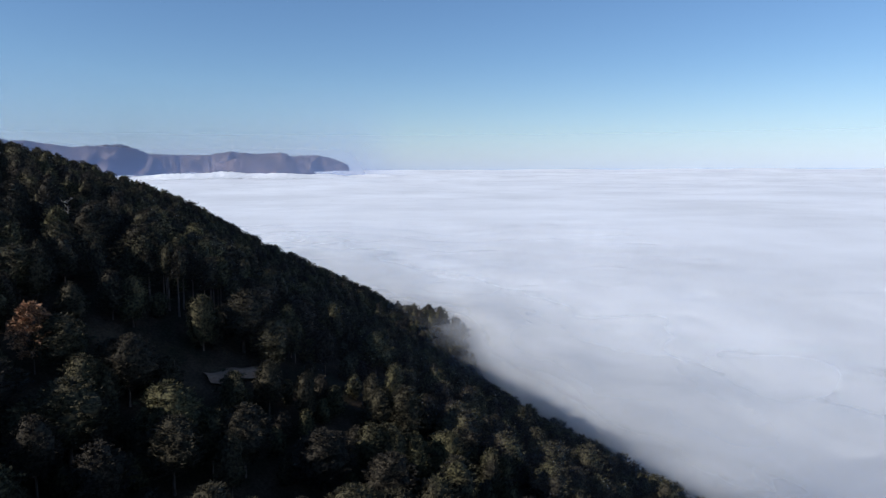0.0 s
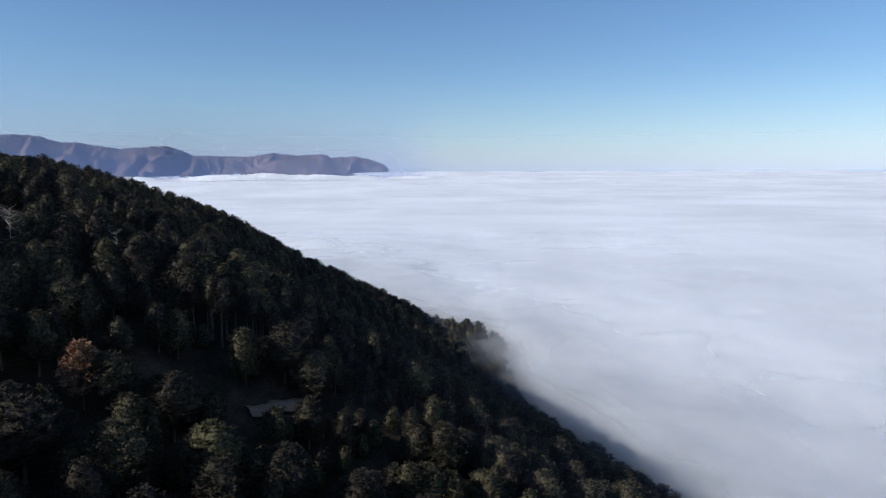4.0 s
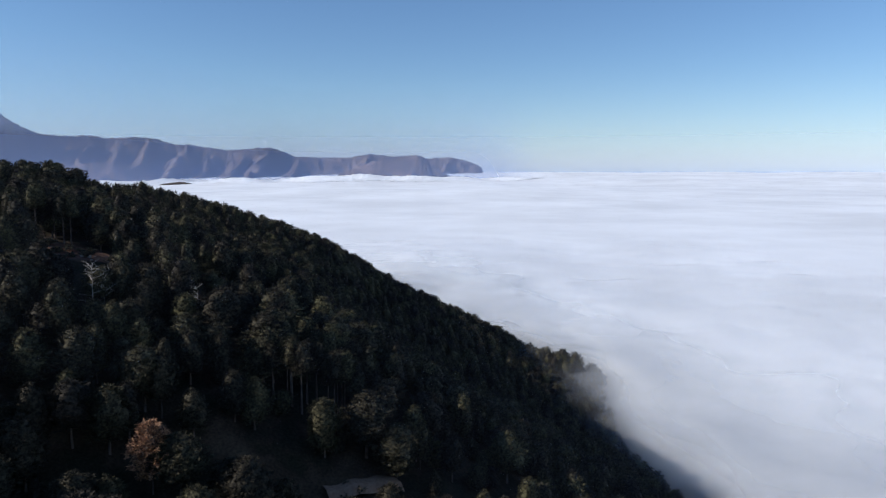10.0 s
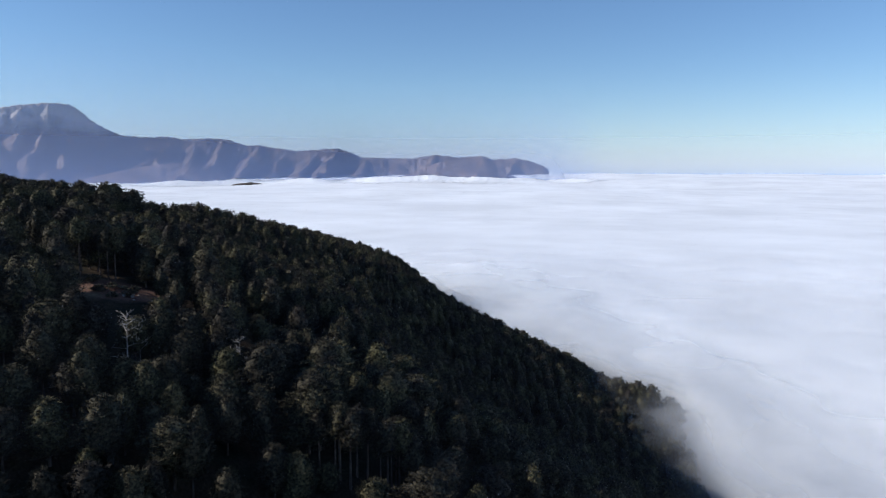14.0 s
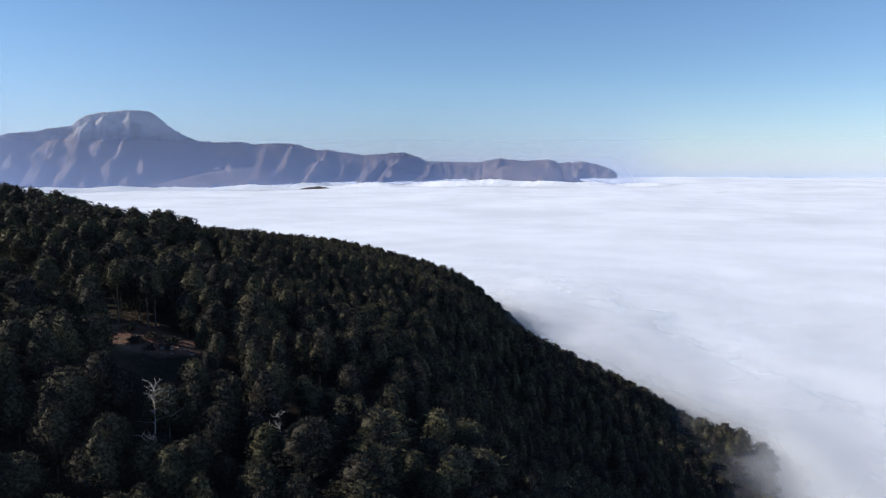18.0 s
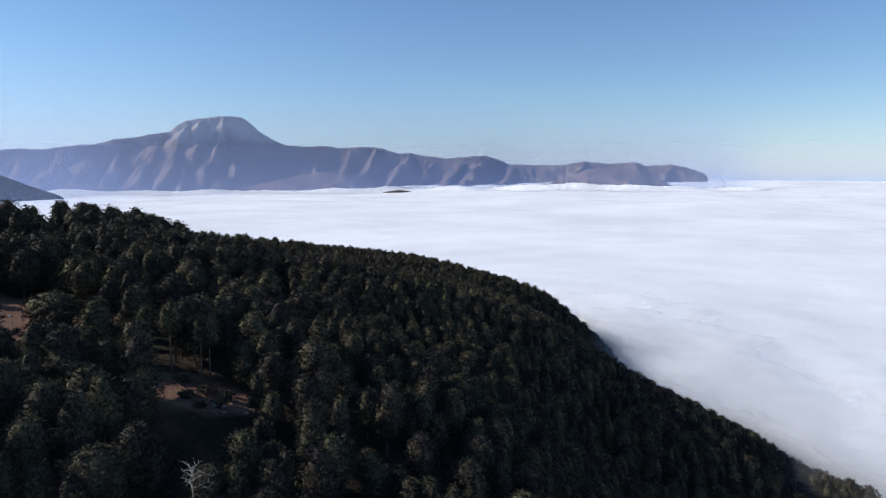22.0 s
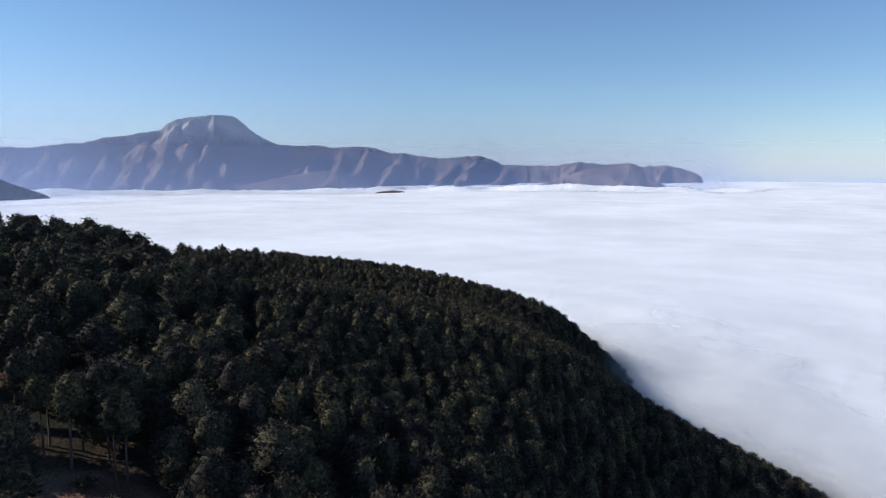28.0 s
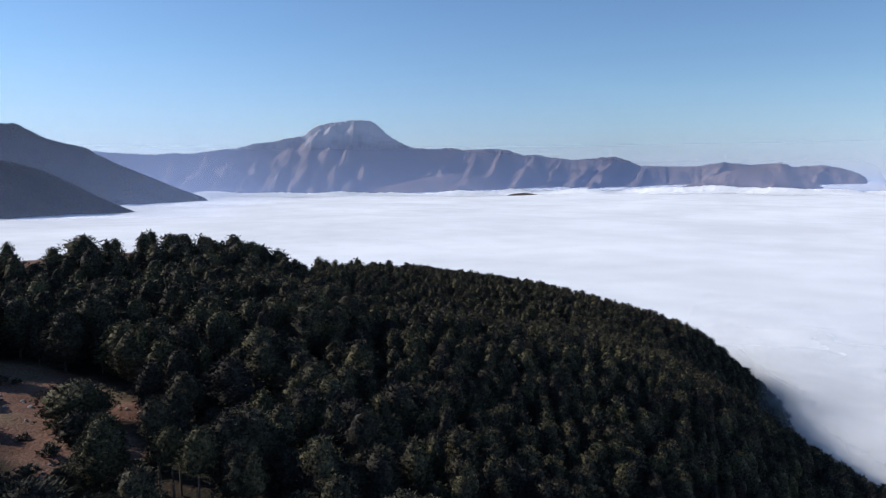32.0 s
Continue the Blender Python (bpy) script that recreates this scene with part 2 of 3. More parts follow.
def canopy(x, y):
    """Height of the tree tops."""
    v = np.clip(y - 160, -260, 900)
    h = 29.29 - 0.1103 * v - 0.552 * soft(x + 109.6 + 0.0309 * v, 45.0) - 0.579 * (v / 100) ** 2
    for j in range(7):
        for i in range(6):
            h = h + SWELL[j, i] * np.exp(-((x + 190 - 50 * i) ** 2 + (y - 70 - 60 * j) ** 2) / 3528.0)
    for cx, cy, up, reach in KNOLLS:
        h = h + up * np.exp(-((x - cx) ** 2 + (y - cy) ** 2) / reach ** 2)
    # the steep flank of the upper knoll, with a gully at its foot
    u, v = -((x + 165) * 0.755 + (y - 312) * 0.655), (x + 165) * 0.655 - (y - 312) * 0.755
    along = 1 / (1 + np.exp(-np.clip((v + 25) / 6, -60, 60))) / (1 + np.exp(np.clip((v - 92) / 8, -60, 60)))
    flank = 5.0 / (1 + np.exp(-np.clip(u / 2.5, -60, 60))) * np.exp(-(np.maximum(u, 0) / 38) ** 2)
    h = h + along * (flank - 3.0 * np.exp(-((u + 7) / 9) ** 2))
    return h - 0.42 * soft(-215 - x, 14.0)


def ground_height(x, y):
    bare = 1 / (1 + np.exp((x + 200) / 5))
    h = canopy(x, y) - TREE_H + bare * 5.0 + 0.35 * waves(x, y, 9, 3)
    return -150 + soft(h + 150, 12.0)


def gh(x, y):
    return float(ground_height(np.array(float(x)), np.array(float(y))))


def raw_mesh(name, co, faces, material, smooth=True):
    """A mesh from arrays of corners and of faces, all with as many corners."""
    me = bpy.data.meshes.new(name)
    n, k = faces.shape
    me.vertices.add(len(co))
    me.vertices.foreach_set("co", np.ascontiguousarray(co, dtype=np.float32).ravel())
    me.loops.add(n * k)
    me.loops.foreach_set("vertex_index", np.ascontiguousarray(faces, dtype=np.int32).ravel())
    me.polygons.add(n)
    me.polygons.foreach_set("loop_start", np.arange(0, n * k, k, dtype=np.int32))
    me.polygons.foreach_set("use_smooth", np.full(n, smooth))
    me.materials.append(material)
    me.update(calc_edges=True)
    return me


def sheet(name, X, Y, Z, material, cover=None, keep=None):
    ny, nx = X.shape
    i = np.arange((ny - 1) * (nx - 1))
    a = (i // (nx - 1)) * nx + i % (nx - 1)
    faces = np.stack([a, a + 1, a + nx + 1, a + nx], 1)
    if cover is not None:
        faces = faces[(cover if keep is None else keep).ravel()[faces].max(1) > 0.0005]
    me = raw_mesh(name, np.stack([X.ravel(), Y.ravel(), Z.ravel()], 1), faces, material)
    if cover is not None:
        me.attributes.new("cover", "FLOAT", "POINT").data.foreach_set("value", np.ascontiguousarray(cover.ravel(), dtype=np.float32))
    return new(name, me)


def spaced(lo, hi, step, reach, grow=1.12):
    """Even steps from lo to hi, then wider and wider ones out to reach on both sides."""
    inner = list(np.arange(lo, hi + step, step))
    out, d, p = [], step, inner[-1]
    while p < reach:
        d *= grow
        p += d
        out.append(p)
    back, d, p = [], step, inner[0]
    while p > -reach:
        d *= grow
        p -= d
        back.append(p)
    return np.array(back[::-1] + inner + out)


# open ground: middle, half lengths, turn in degrees
GLADES = ((-77, 171.5, 10.5, 6.0, 5), (-124, 182.5, 27, 8.5, -18), (-140, 190, 16, 9, 10), (-118, 193, 5.5, 3.5, 0))
# a lane of low growth that lets the sun in
LANE = ((-137, 169, 26, 7, 15), (-160, 173, 28, 10, 15), (-98, 166.5, 18, 4.5, 15),)
# gaps in the wood, floored with litter
GAPS = ((-67, 159, 8, 9.5, 15), (-9, 121.5, 5.5, 6.0, 10), (-26, 122.5, 14, 2.8, 15), (-35.5, 107.5, 3.2, 6.5, 18), (-46, 111, 9, 2.6, 15), (-18, 133.5, 6, 3.4, 10))
TRACK = [(-14, 124.8), (-10, 127), (-6, 129.3), (-2, 131.5)]


def glade_depth(x, y, glades):
    """Above 0 on open ground, 1 in the middle of a glade."""
    best = np.full(np.shape(x), -9.0)
    for cx, cy, a, b, turn in glades:
        c, s = math.cos(radians(turn)), math.sin(radians(turn))
        u, v = (x - cx) * c + (y - cy) * s, -(x - cx) * s + (y - cy) * c
        best = np.maximum(best, 1 - np.sqrt((u / a) ** 2 + (v / b) ** 2))
    return best


def in_glade(x, y):
    return float(glade_depth(np.array(float(x)), np.array(float(y)), GLADES + GAPS)) > 0


def near_track(x, y):
    best = 99.0
    for (x0, y0), (x1, y1) in zip(TRACK[:-1], TRACK[1:]):
        k = min(1, max(0, ((x - x0) * (x1 - x0) + (y - y0) * (y1 - y0)) / ((x1 - x0) ** 2 + (y1 - y0) ** 2)))
        best = min(best, math.hypot(x - x0 - k * (x1 - x0), y - y0 - k * (y1 - y0)))
    return best


X, Y = np.meshgrid(spaced(-240, 110, 2.5, 5600), spaced(40, 470, 2.5, 5600))
ground = sheet("ground", X, Y, ground_height(X, Y), soil)
open_ground = np.maximum(np.clip(glade_depth(X, Y, GLADES) * 3 + 0.5, 0, 1), 1 / (1 + np.exp((X + 200) / 4)))
ground.data.attributes.new("open", "FLOAT", "POINT").data.foreach_set("value", np.ascontiguousarray(open_ground.ravel(), dtype=np.float32))
tagged(ground, "steep hillside of red-brown soil and pine litter", "hillside", kind="structure")

# ---- the sea of fog ----


def ease(k):
    k = np.clip(k, 0, 1)
    return k * k * (3 - 2 * k)


def fog_top(x, y):
    r, az = np.hypot(x, y), np.degrees(np.arctan2(x, y))
    side = np.clip((az + 36) / 34, 0, 1)
    far = np.clip((r - 2600) / 2300, 0, 1)
    rise = 46 * far * far * (3 - 2 * far) * side * side * (3 - 2 * side)
    swell = 0.7 + 4.4 * np.clip((r - 500) / 2200, 0, 1)
    roll = waves(x * 0.6, y, 700, 11) * 1.1 + waves(x * 0.5, y, 300, 12) * 0.45 + waves(x * 0.6, y, 150, 13) * 0.14
    # lowest below the near slope, piled up against the far nose of the ridge
    pile = -12 * (1 - ease((y - 200) / 150)) * ease((900 - x) / 600) + 8 * ease((y - 330) / 130) * ease((900 - y) / 300) * ease((180 - x) / 200)
    return FOG_Z + rise + swell * roll + pile


def fog_body(x, y):
    """The top of the dense fog, which sinks away towards the shore."""
    z = fog_top(x, y)
    return z - 3 - 13 * (1 - ease((z - ground_height(x, y) - 20) / 90)) * ease((620 - y) / 120)


X, Y = np.meshgrid(spaced(-60, 330, 5, 6500, 1.055), spaced(20, 640, 5, 6500, 1.055))
Z = fog_body(X, Y)
depth = Z - ground_height(X, Y)
tagged(sheet("fog", X, Y, Z, fog_white, 1 - np.exp(-(np.clip(depth - 2, 0, 200) + 60 * ease((Y - 520) / 120)) / 16.0)), "white sea of fog filling the valley to the horizon", "fog", kind="structure")
# thinner and thinner layers of vapour over it along the shore
X, Y = np.meshgrid(np.arange(-70, 361, 5.0), np.arange(15, 761, 5.0))
for k, (up, dense) in enumerate(((-10.0, 0.50), (-5.0, 0.42), (-0.5, 0.26))):
    Z = fog_top(X, Y) + up + 1.6 * waves(X, Y, 70, 20 + k) + 0.6 * waves(X, Y, 26, 50 + k)
    depth = Z - ground_height(X, Y)
    near_shore = ease((130 + 25 * waves(X, Y, 120, 30 + k) - depth) / 90) * ease((755 - Y) / 150) * ease((355 - X) / 90)
    cover = dense * ease((depth - 6 + 3 * waves(X, Y, 40, 60 + k)) / 26) * near_shore * ease((Z - fog_body(X, Y) - 1.0) / 4.5)
    tagged(sheet("fog_wisp", X, Y, Z, fog_thin, cover), "thin fog lapping at the wooded slope", "fog", kind="structure")


# fog that laps at the feet of the mountains
az, r = np.meshgrid(np.radians(np.linspace(-66, 13, 900)), np.linspace(3150, 3660, 22))
X, Y = np.sin(az) * r, np.cos(az) * r
crest = ease((r - 3150) / 420) * ease((radians(12) - az) / radians(6))
Z = fog_top(X, Y) - 10 + crest * (17 + 8 * waves(X * 0.7, Y * 0.5, 260, 41) + 4.5 * (1 - np.abs(waves(X, Y * 0.6, 95, 42))) + 1.2 * waves(X, Y * 0.6, 38, 43))
tagged(sheet("fog_bank", X, Y, Z, fog_white, np.ones(X.shape)), "uneven fog bank lapping at the far mountains", "fog", kind="structure")


def veil(r, dense, top, material=haze_sheet_blue, power=0.9, middle=(0, 0), bounds=None):
    """A round, see-through tinted sheet that stands in for haze in the air; top: its height, or two heights, for the
    high range and for its low end.
    """
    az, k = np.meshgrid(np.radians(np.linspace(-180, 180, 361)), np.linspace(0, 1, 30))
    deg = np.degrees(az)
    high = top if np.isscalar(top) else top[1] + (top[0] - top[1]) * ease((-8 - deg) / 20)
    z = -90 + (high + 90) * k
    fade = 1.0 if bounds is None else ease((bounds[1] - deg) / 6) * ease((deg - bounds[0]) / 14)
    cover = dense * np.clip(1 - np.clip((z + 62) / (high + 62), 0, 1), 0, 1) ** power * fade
    return tagged(sheet("haze", middle[0] + np.sin(az) * r, middle[1] + np.cos(az) * r, z, material, cover), "thin tinted sheet standing in for haze in the air", "haze", kind="structure")


# added close round the flight path, only to lift the wood's darkest tones
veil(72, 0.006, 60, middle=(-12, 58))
# blue sheets before hills and mountains, tinting them as distance would
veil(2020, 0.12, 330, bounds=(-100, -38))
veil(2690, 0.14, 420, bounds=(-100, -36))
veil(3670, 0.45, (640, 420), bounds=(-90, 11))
# pale sheet behind the mountains, added to brighten the low sky
veil(4880, 0.8, 800, haze_sheet_white, 2.6)

# ---- far mountains ----


def mountain_range(name, label, material, azimuths, heights, d, front, back, seed, rough=1.0, lean=0.3, na=420, nr=70, spurs=None):
    """A range whose crest follows those heights round the compass. Sharp-backed spurs (bearing, length, height at the start) run slantwise
    down from it to the valley, with gullies between them."""
    az = np.linspace(azimuths[0] - 1.5, azimuths[-1] + 1.2, na)
    crest = np.interp(az, azimuths, heights, left=-90, right=-90) + 90
    wide = max(3, int(0.16 / (az[1] - az[0])) | 1)
    crest = np.convolve(np.pad(crest, wide // 2, mode="edge"), np.ones(wide) / wide, "valid")
    crest = crest + np.clip(crest / 200, 0, 1) * rough * (2.6 * waves(az * 60, az * 0, 40, 12) + 1.6 * waves(az * 60, az * 0, 15, 13))
    A, K = np.meshgrid(az, np.linspace(-1, 1, nr))
    down = np.abs(K)
    R = d + np.where(K < 0, K * front, K * back)
    x, y = np.sin(np.radians(A)) * R, np.cos(np.radians(A)) * R
    side = radians(1) * d * A + rough * 22 * waves(x, y, 260, 30 + int(seed)) * np.minimum(1, down * 4) + rough * 7 * waves(x, y, 90, 35 + int(seed))
    r = random.Random(seed)
    spurs = list(spurs or [])
    gap = 1.8 if spurs else 3000 / d
    a = azimuths[0]
    while a < azimuths[-1]:
        a += r.uniform(0.8, 2.0) * gap
        spurs.append((a, r.uniform(0.7, 1.0), r.uniform(0.5, 0.8)))
    top = np.interp(A, az, crest)
    h = top * (1 - down) ** 3.0 - 60 * down
    for k, (a, length, start) in enumerate(spurs):
        high = float(np.interp(a, az, crest))
        fall = np.clip(1 - down / length, 0, 1)
        ridge = high * start * (0.55 * fall + 0.45 * fall ** 2.5) * (1 + 0.05 * np.sin(down * 23 + k)) - 400 * np.clip(down - length, 0, 9)
        off = side - radians(1) * d * a + lean * down * front + 9 * rough * np.sin(down * 11 + 2.1 * k)
        h = np.maximum(h, ridge - np.where(off < 0, 0.75, 1.0) * np.abs(off) * rough * (1 + 0.25 * np.sin(3 * k)))
    h = np.where(K < 0, h, top * (1 - down) ** 1.3)
    h = -90 + np.minimum(h, top)
    rub = 14.0 * (0.5 - np.abs(waves(x, y, 150, 40 + int(seed)))) + 3.2 * waves(x, y, 62, 50 + int(seed)) + 1.8 * waves(x, y, 28, 60 + int(seed))
    h = h + rub * rough * np.minimum(1, 0.1 + down * 9) * np.clip(top / 160, 0, 1)
    return tagged(sheet(name, x, y, h, material), label, "mountain", kind="structure")


SPURS = ((-45.5, 1.1, 0.9), (-43.3, 1.05, 0.95), (-41.4, 1.0, 0.95), (-39.2, 1.15, 0.8), (-36.9, 1.1, 0.95), (-34.9, 1.15, 0.98), (-33.6, 1.05, 0.98), (-32.1, 1.15, 0.95), (-30.2, 1.25, 0.85),
         (-28.6, 1.3, 0.8), (-25.3, 1.0, 0.95), (-24.2, 1.1, 0.95), (-22.3, 1.15, 0.9), (-20.3, 1.15, 0.98), (-17.7, 1.15, 0.97), (-15.6, 1.0, 0.95),
         (-13.4, 1.1, 0.95), (-11.5, 1.2, 0.98), (-9.0, 1.1, 0.95), (-3.6, 1.2, 0.97), (0.2, 1.2, 0.97), (3.2, 1.1, 0.97))
CREST_AZ = (-64, -58, -51.5, -49.2, -47.1, -45.8, -44.6, -43.3, -40.8, -40.0, -38.5, -37.3, -36.1, -35.7, -35.3, -34.3, -33.2, -32.4, -31.7, -30.9, -30.2, -29.6, -28.7, -27.8, -26.5, -24.4, -23.6, -20.8,
            -19.9, -18.8, -17.6, -16.5, -14.9, -11.5, -9.5, -7.6, -5.6, -3.6, -1.8, 0.2, 1.0, 3.2, 4.2, 5.1, 5.6, 5.8)
CREST_Z = (120, 160, 180, 164, 160, 170, 167, 183, 209, 232, 246, 266, 283, 314, 338, 362, 370, 381, 384, 377, 342, 291, 246, 212, 198, 204, 192, 198,
           187, 157, 156, 142, 123, 143, 84, 80, 78, 102, 84, 96, 74, 80, 60, 34, 8, -70)
mountain_range("mountain", "long bare mountain range with a pale cliffed summit", bare_slope, CREST_AZ, CREST_Z, 4550, 620, 300, 2.0, na=1100, nr=140, spurs=SPURS)
mountain_range("foothill", "low brown foothill rising out of the fog", foot_slope, (-32, -28.9, -26.2, -23.0, -20.7, -19.2), (-70, -18, 24, 52, -4, -72), 3980, 280, 220, 4.0, 0.8, na=260, nr=60)
mountain_range("foothill", "low brown foothill rising out of the fog", foot_slope, (-7.2, -6.4, -3.3, -1.2, 0.3, 1.6, 3.2), (-60, -30, 52, 66, 80, 18, -45), 3980, 280, 220, 5.0, 0.8, na=260, nr=60)
mountain_range("foothill", "small island-like hilltop just above the fog", bare_slope, (-20.6, -19.6, -18.4, -17.6, -16.8), (-76, -54, -46, -53, -78), 3330, 110, 90, 6.0, 0.6, na=80, nr=30)
mountain_range("hill", "dark wooded hill falling into the fog", wooded_slope, (-75, -66, -60, -56.5, -55.5, -53.5, -51.4, -49.7, -45.9, -43.4, -42.8), (120, 200, 225, 236, 238, 178, 152, 98, 3, -52, -80), 3080, 480, 240, 7.0, 0.6, na=300, nr=70)
mountain_range("hill", "near dark wooded hill falling into the fog", wooded_slope, (-80, -70, -60, -55.9, -54.0, -52.0, -50.0, -47.7, -47.2), (60, 110, 108, 86, 66, 26, -23, -68, -84), 2300, 300, 250, 8.0, 0.5, na=300, nr=70)


# ---- parts ----
def part(name, me, parent, label="", at=None):
    ob = new(name, me)
    ob.parent = parent
    if at is not None:
        ob.matrix_basis = at
    return tagged(ob, label)


def from_bm(name, bm, material, smooth=False):
    me = bpy.data.meshes.new(name)
    bm.to_mesh(me)
    bm.free()
    me.materials.append(material)
    if smooth:
        me.polygons.foreach_set("use_smooth", [True] * len(me.polygons))
    return me


# ---- wind turbines on the crest ----
def lathe(profile, sides=10):
    a = np.arange(sides) / sides * 2 * math.pi
    co = np.concatenate([np.stack([np.cos(a) * r, np.sin(a) * r, np.full(sides, z)], 1) for r, z in profile])
    f = []
    for j in range(len(profile) - 1):
        for i in range(sides):
            k = (i + 1) % sides
            f.append((j * sides + i, j * sides + k, (j + 1) * sides + k, (j + 1) * sides + i))
    return co, np.array(f)


tower_mesh = raw_mesh("tower", *lathe([(1.6, -8), (1.6, 0), (1.2, 22), (0.8, 42)]), turbine_paint)
bm = bmesh.new()
bmesh.ops.create_cube(bm, size=1)
bmesh.ops.scale(bm, vec=(2.0, 5.0, 2.0), verts=bm.verts)
bmesh.ops.bevel(bm, geom=bm.edges[:], offset=0.5, segments=2, affect="EDGES")
nacelle_mesh = from_bm("nacelle", bm, turbine_paint)
hub_mesh = raw_mesh("hub", *lathe([(0.05, 1.4), (0.8, 0.9), (1.1, 0), (1.1, -0.8)]), turbine_paint)
bm = bmesh.new()
for w, th, z in ((0.9, 0.5, 0.6), (1.5, 0.35, 4), (0.9, 0.2, 12), (0.25, 0.08, 20)):
    for x, y in ((-w, 0), (0, th), (w * 0.6, 0), (0, -th)):
        bm.verts.new((x, y, z))
bm.verts.ensure_lookup_table()
for j in range(3):
    for i in range(4):
        bm.faces.new([bm.verts[j * 4 + i], bm.verts[j * 4 + (i + 1) % 4], bm.verts[j * 4 + 4 + (i + 1) % 4], bm.verts[j * 4 + 4 + i]])
bm.faces.new([bm.verts[12 + i] for i in range(4)])
blade_mesh = from_bm("blade", bm, turbine_paint)


def wind_turbine(az, turn):
    d = 4550
    z = float(np.interp(az, CREST_AZ, CREST_Z)) - 3
    e = tagged(new("wind_turbine"), "white three-bladed wind turbine on the mountain crest", "wind turbine", "wind turbines on the crest")
    e.matrix_basis = pose(math.sin(radians(az)) * d, math.cos(radians(az)) * d, z, 0, 0, turn)
    part("tower", tower_mesh, e)
    n = part("nacelle", nacelle_mesh, e, at=pose(0, 0, 43))
    part("hub", hub_mesh, n, at=pose(0, -3.0, 0, 90, 0, 0))
    for k in range(3):
        part("blade", blade_mesh, n, at=pose(0, -3.2, 0, 0, 120 * k + turn, 0))


for az, turn in ((-11.9, 20), (-9.3, 50), (-7.4, 10), (-5.5, 70), (-3.5, 35), (-1.8, 15), (-0.1, 55), (1.8, 30), (2.8, 80)):
    wind_turbine(az, turn)


# ---- trees ----


def soup(t):
    """Corners and faces of loose triangles."""
    t = np.asarray(t)
    return t.reshape(-1, 3), np.arange(len(t) * 3).reshape(-1, 3)


def join(pieces):
    """One set of corners and faces out of many."""
    start = np.cumsum([0] + [len(v) for v, _ in pieces[:-1]])
    return np.concatenate([v for v, _ in pieces]), np.concatenate([f + k for (_, f), k in zip(pieces, start)])


def tuft(rng, centre, out, n, length, width, core):
    """A feathery spray of needles at a twig's end, fanned along the twig and lifted at the tips."""
    d = rng.normal(size=(n, 3)) * (0.75, 0.75, 0.55) + np.array(out) * 1.0 + (0, 0, 0.25)
    d /= np.linalg.norm(d, axis=1)[:, None]
    side = np.cross(d, rng.normal(size=(n, 3)) * 0.7 + (0, 0, 1.0))
    side /= np.linalg.norm(side, axis=1)[:, None] + 1e-6
    root = centre + rng.normal(size=(n, 3)) * core * (0.42, 0.42, 0.22)
    w = width * rng.uniform(0.6, 1.25, (n, 1))
    return soup(np.stack([root - side * w, root + side * w, root + d * length * rng.uniform(0.6, 1.3, (n, 1))], 1))


def bough(a, b, r):
    """A thin three-sided bough from a to b."""
    a, b = np.array(a, float), np.array(b, float)
    d = b - a
    u = np.cross(d, (0.3, 0.2, 1.0))
    u /= np.linalg.norm(u) + 1e-6
    v = np.cross(d, u)
    v /= np.linalg.norm(v) + 1e-6
    ring = [a + (u * math.cos(t) + v * math.sin(t)) * r for t in (0, 2.094, 4.189)]
    return np.array(ring + [b]), np.array([(0, 1, 3), (1, 2, 3), (2, 0, 3)])


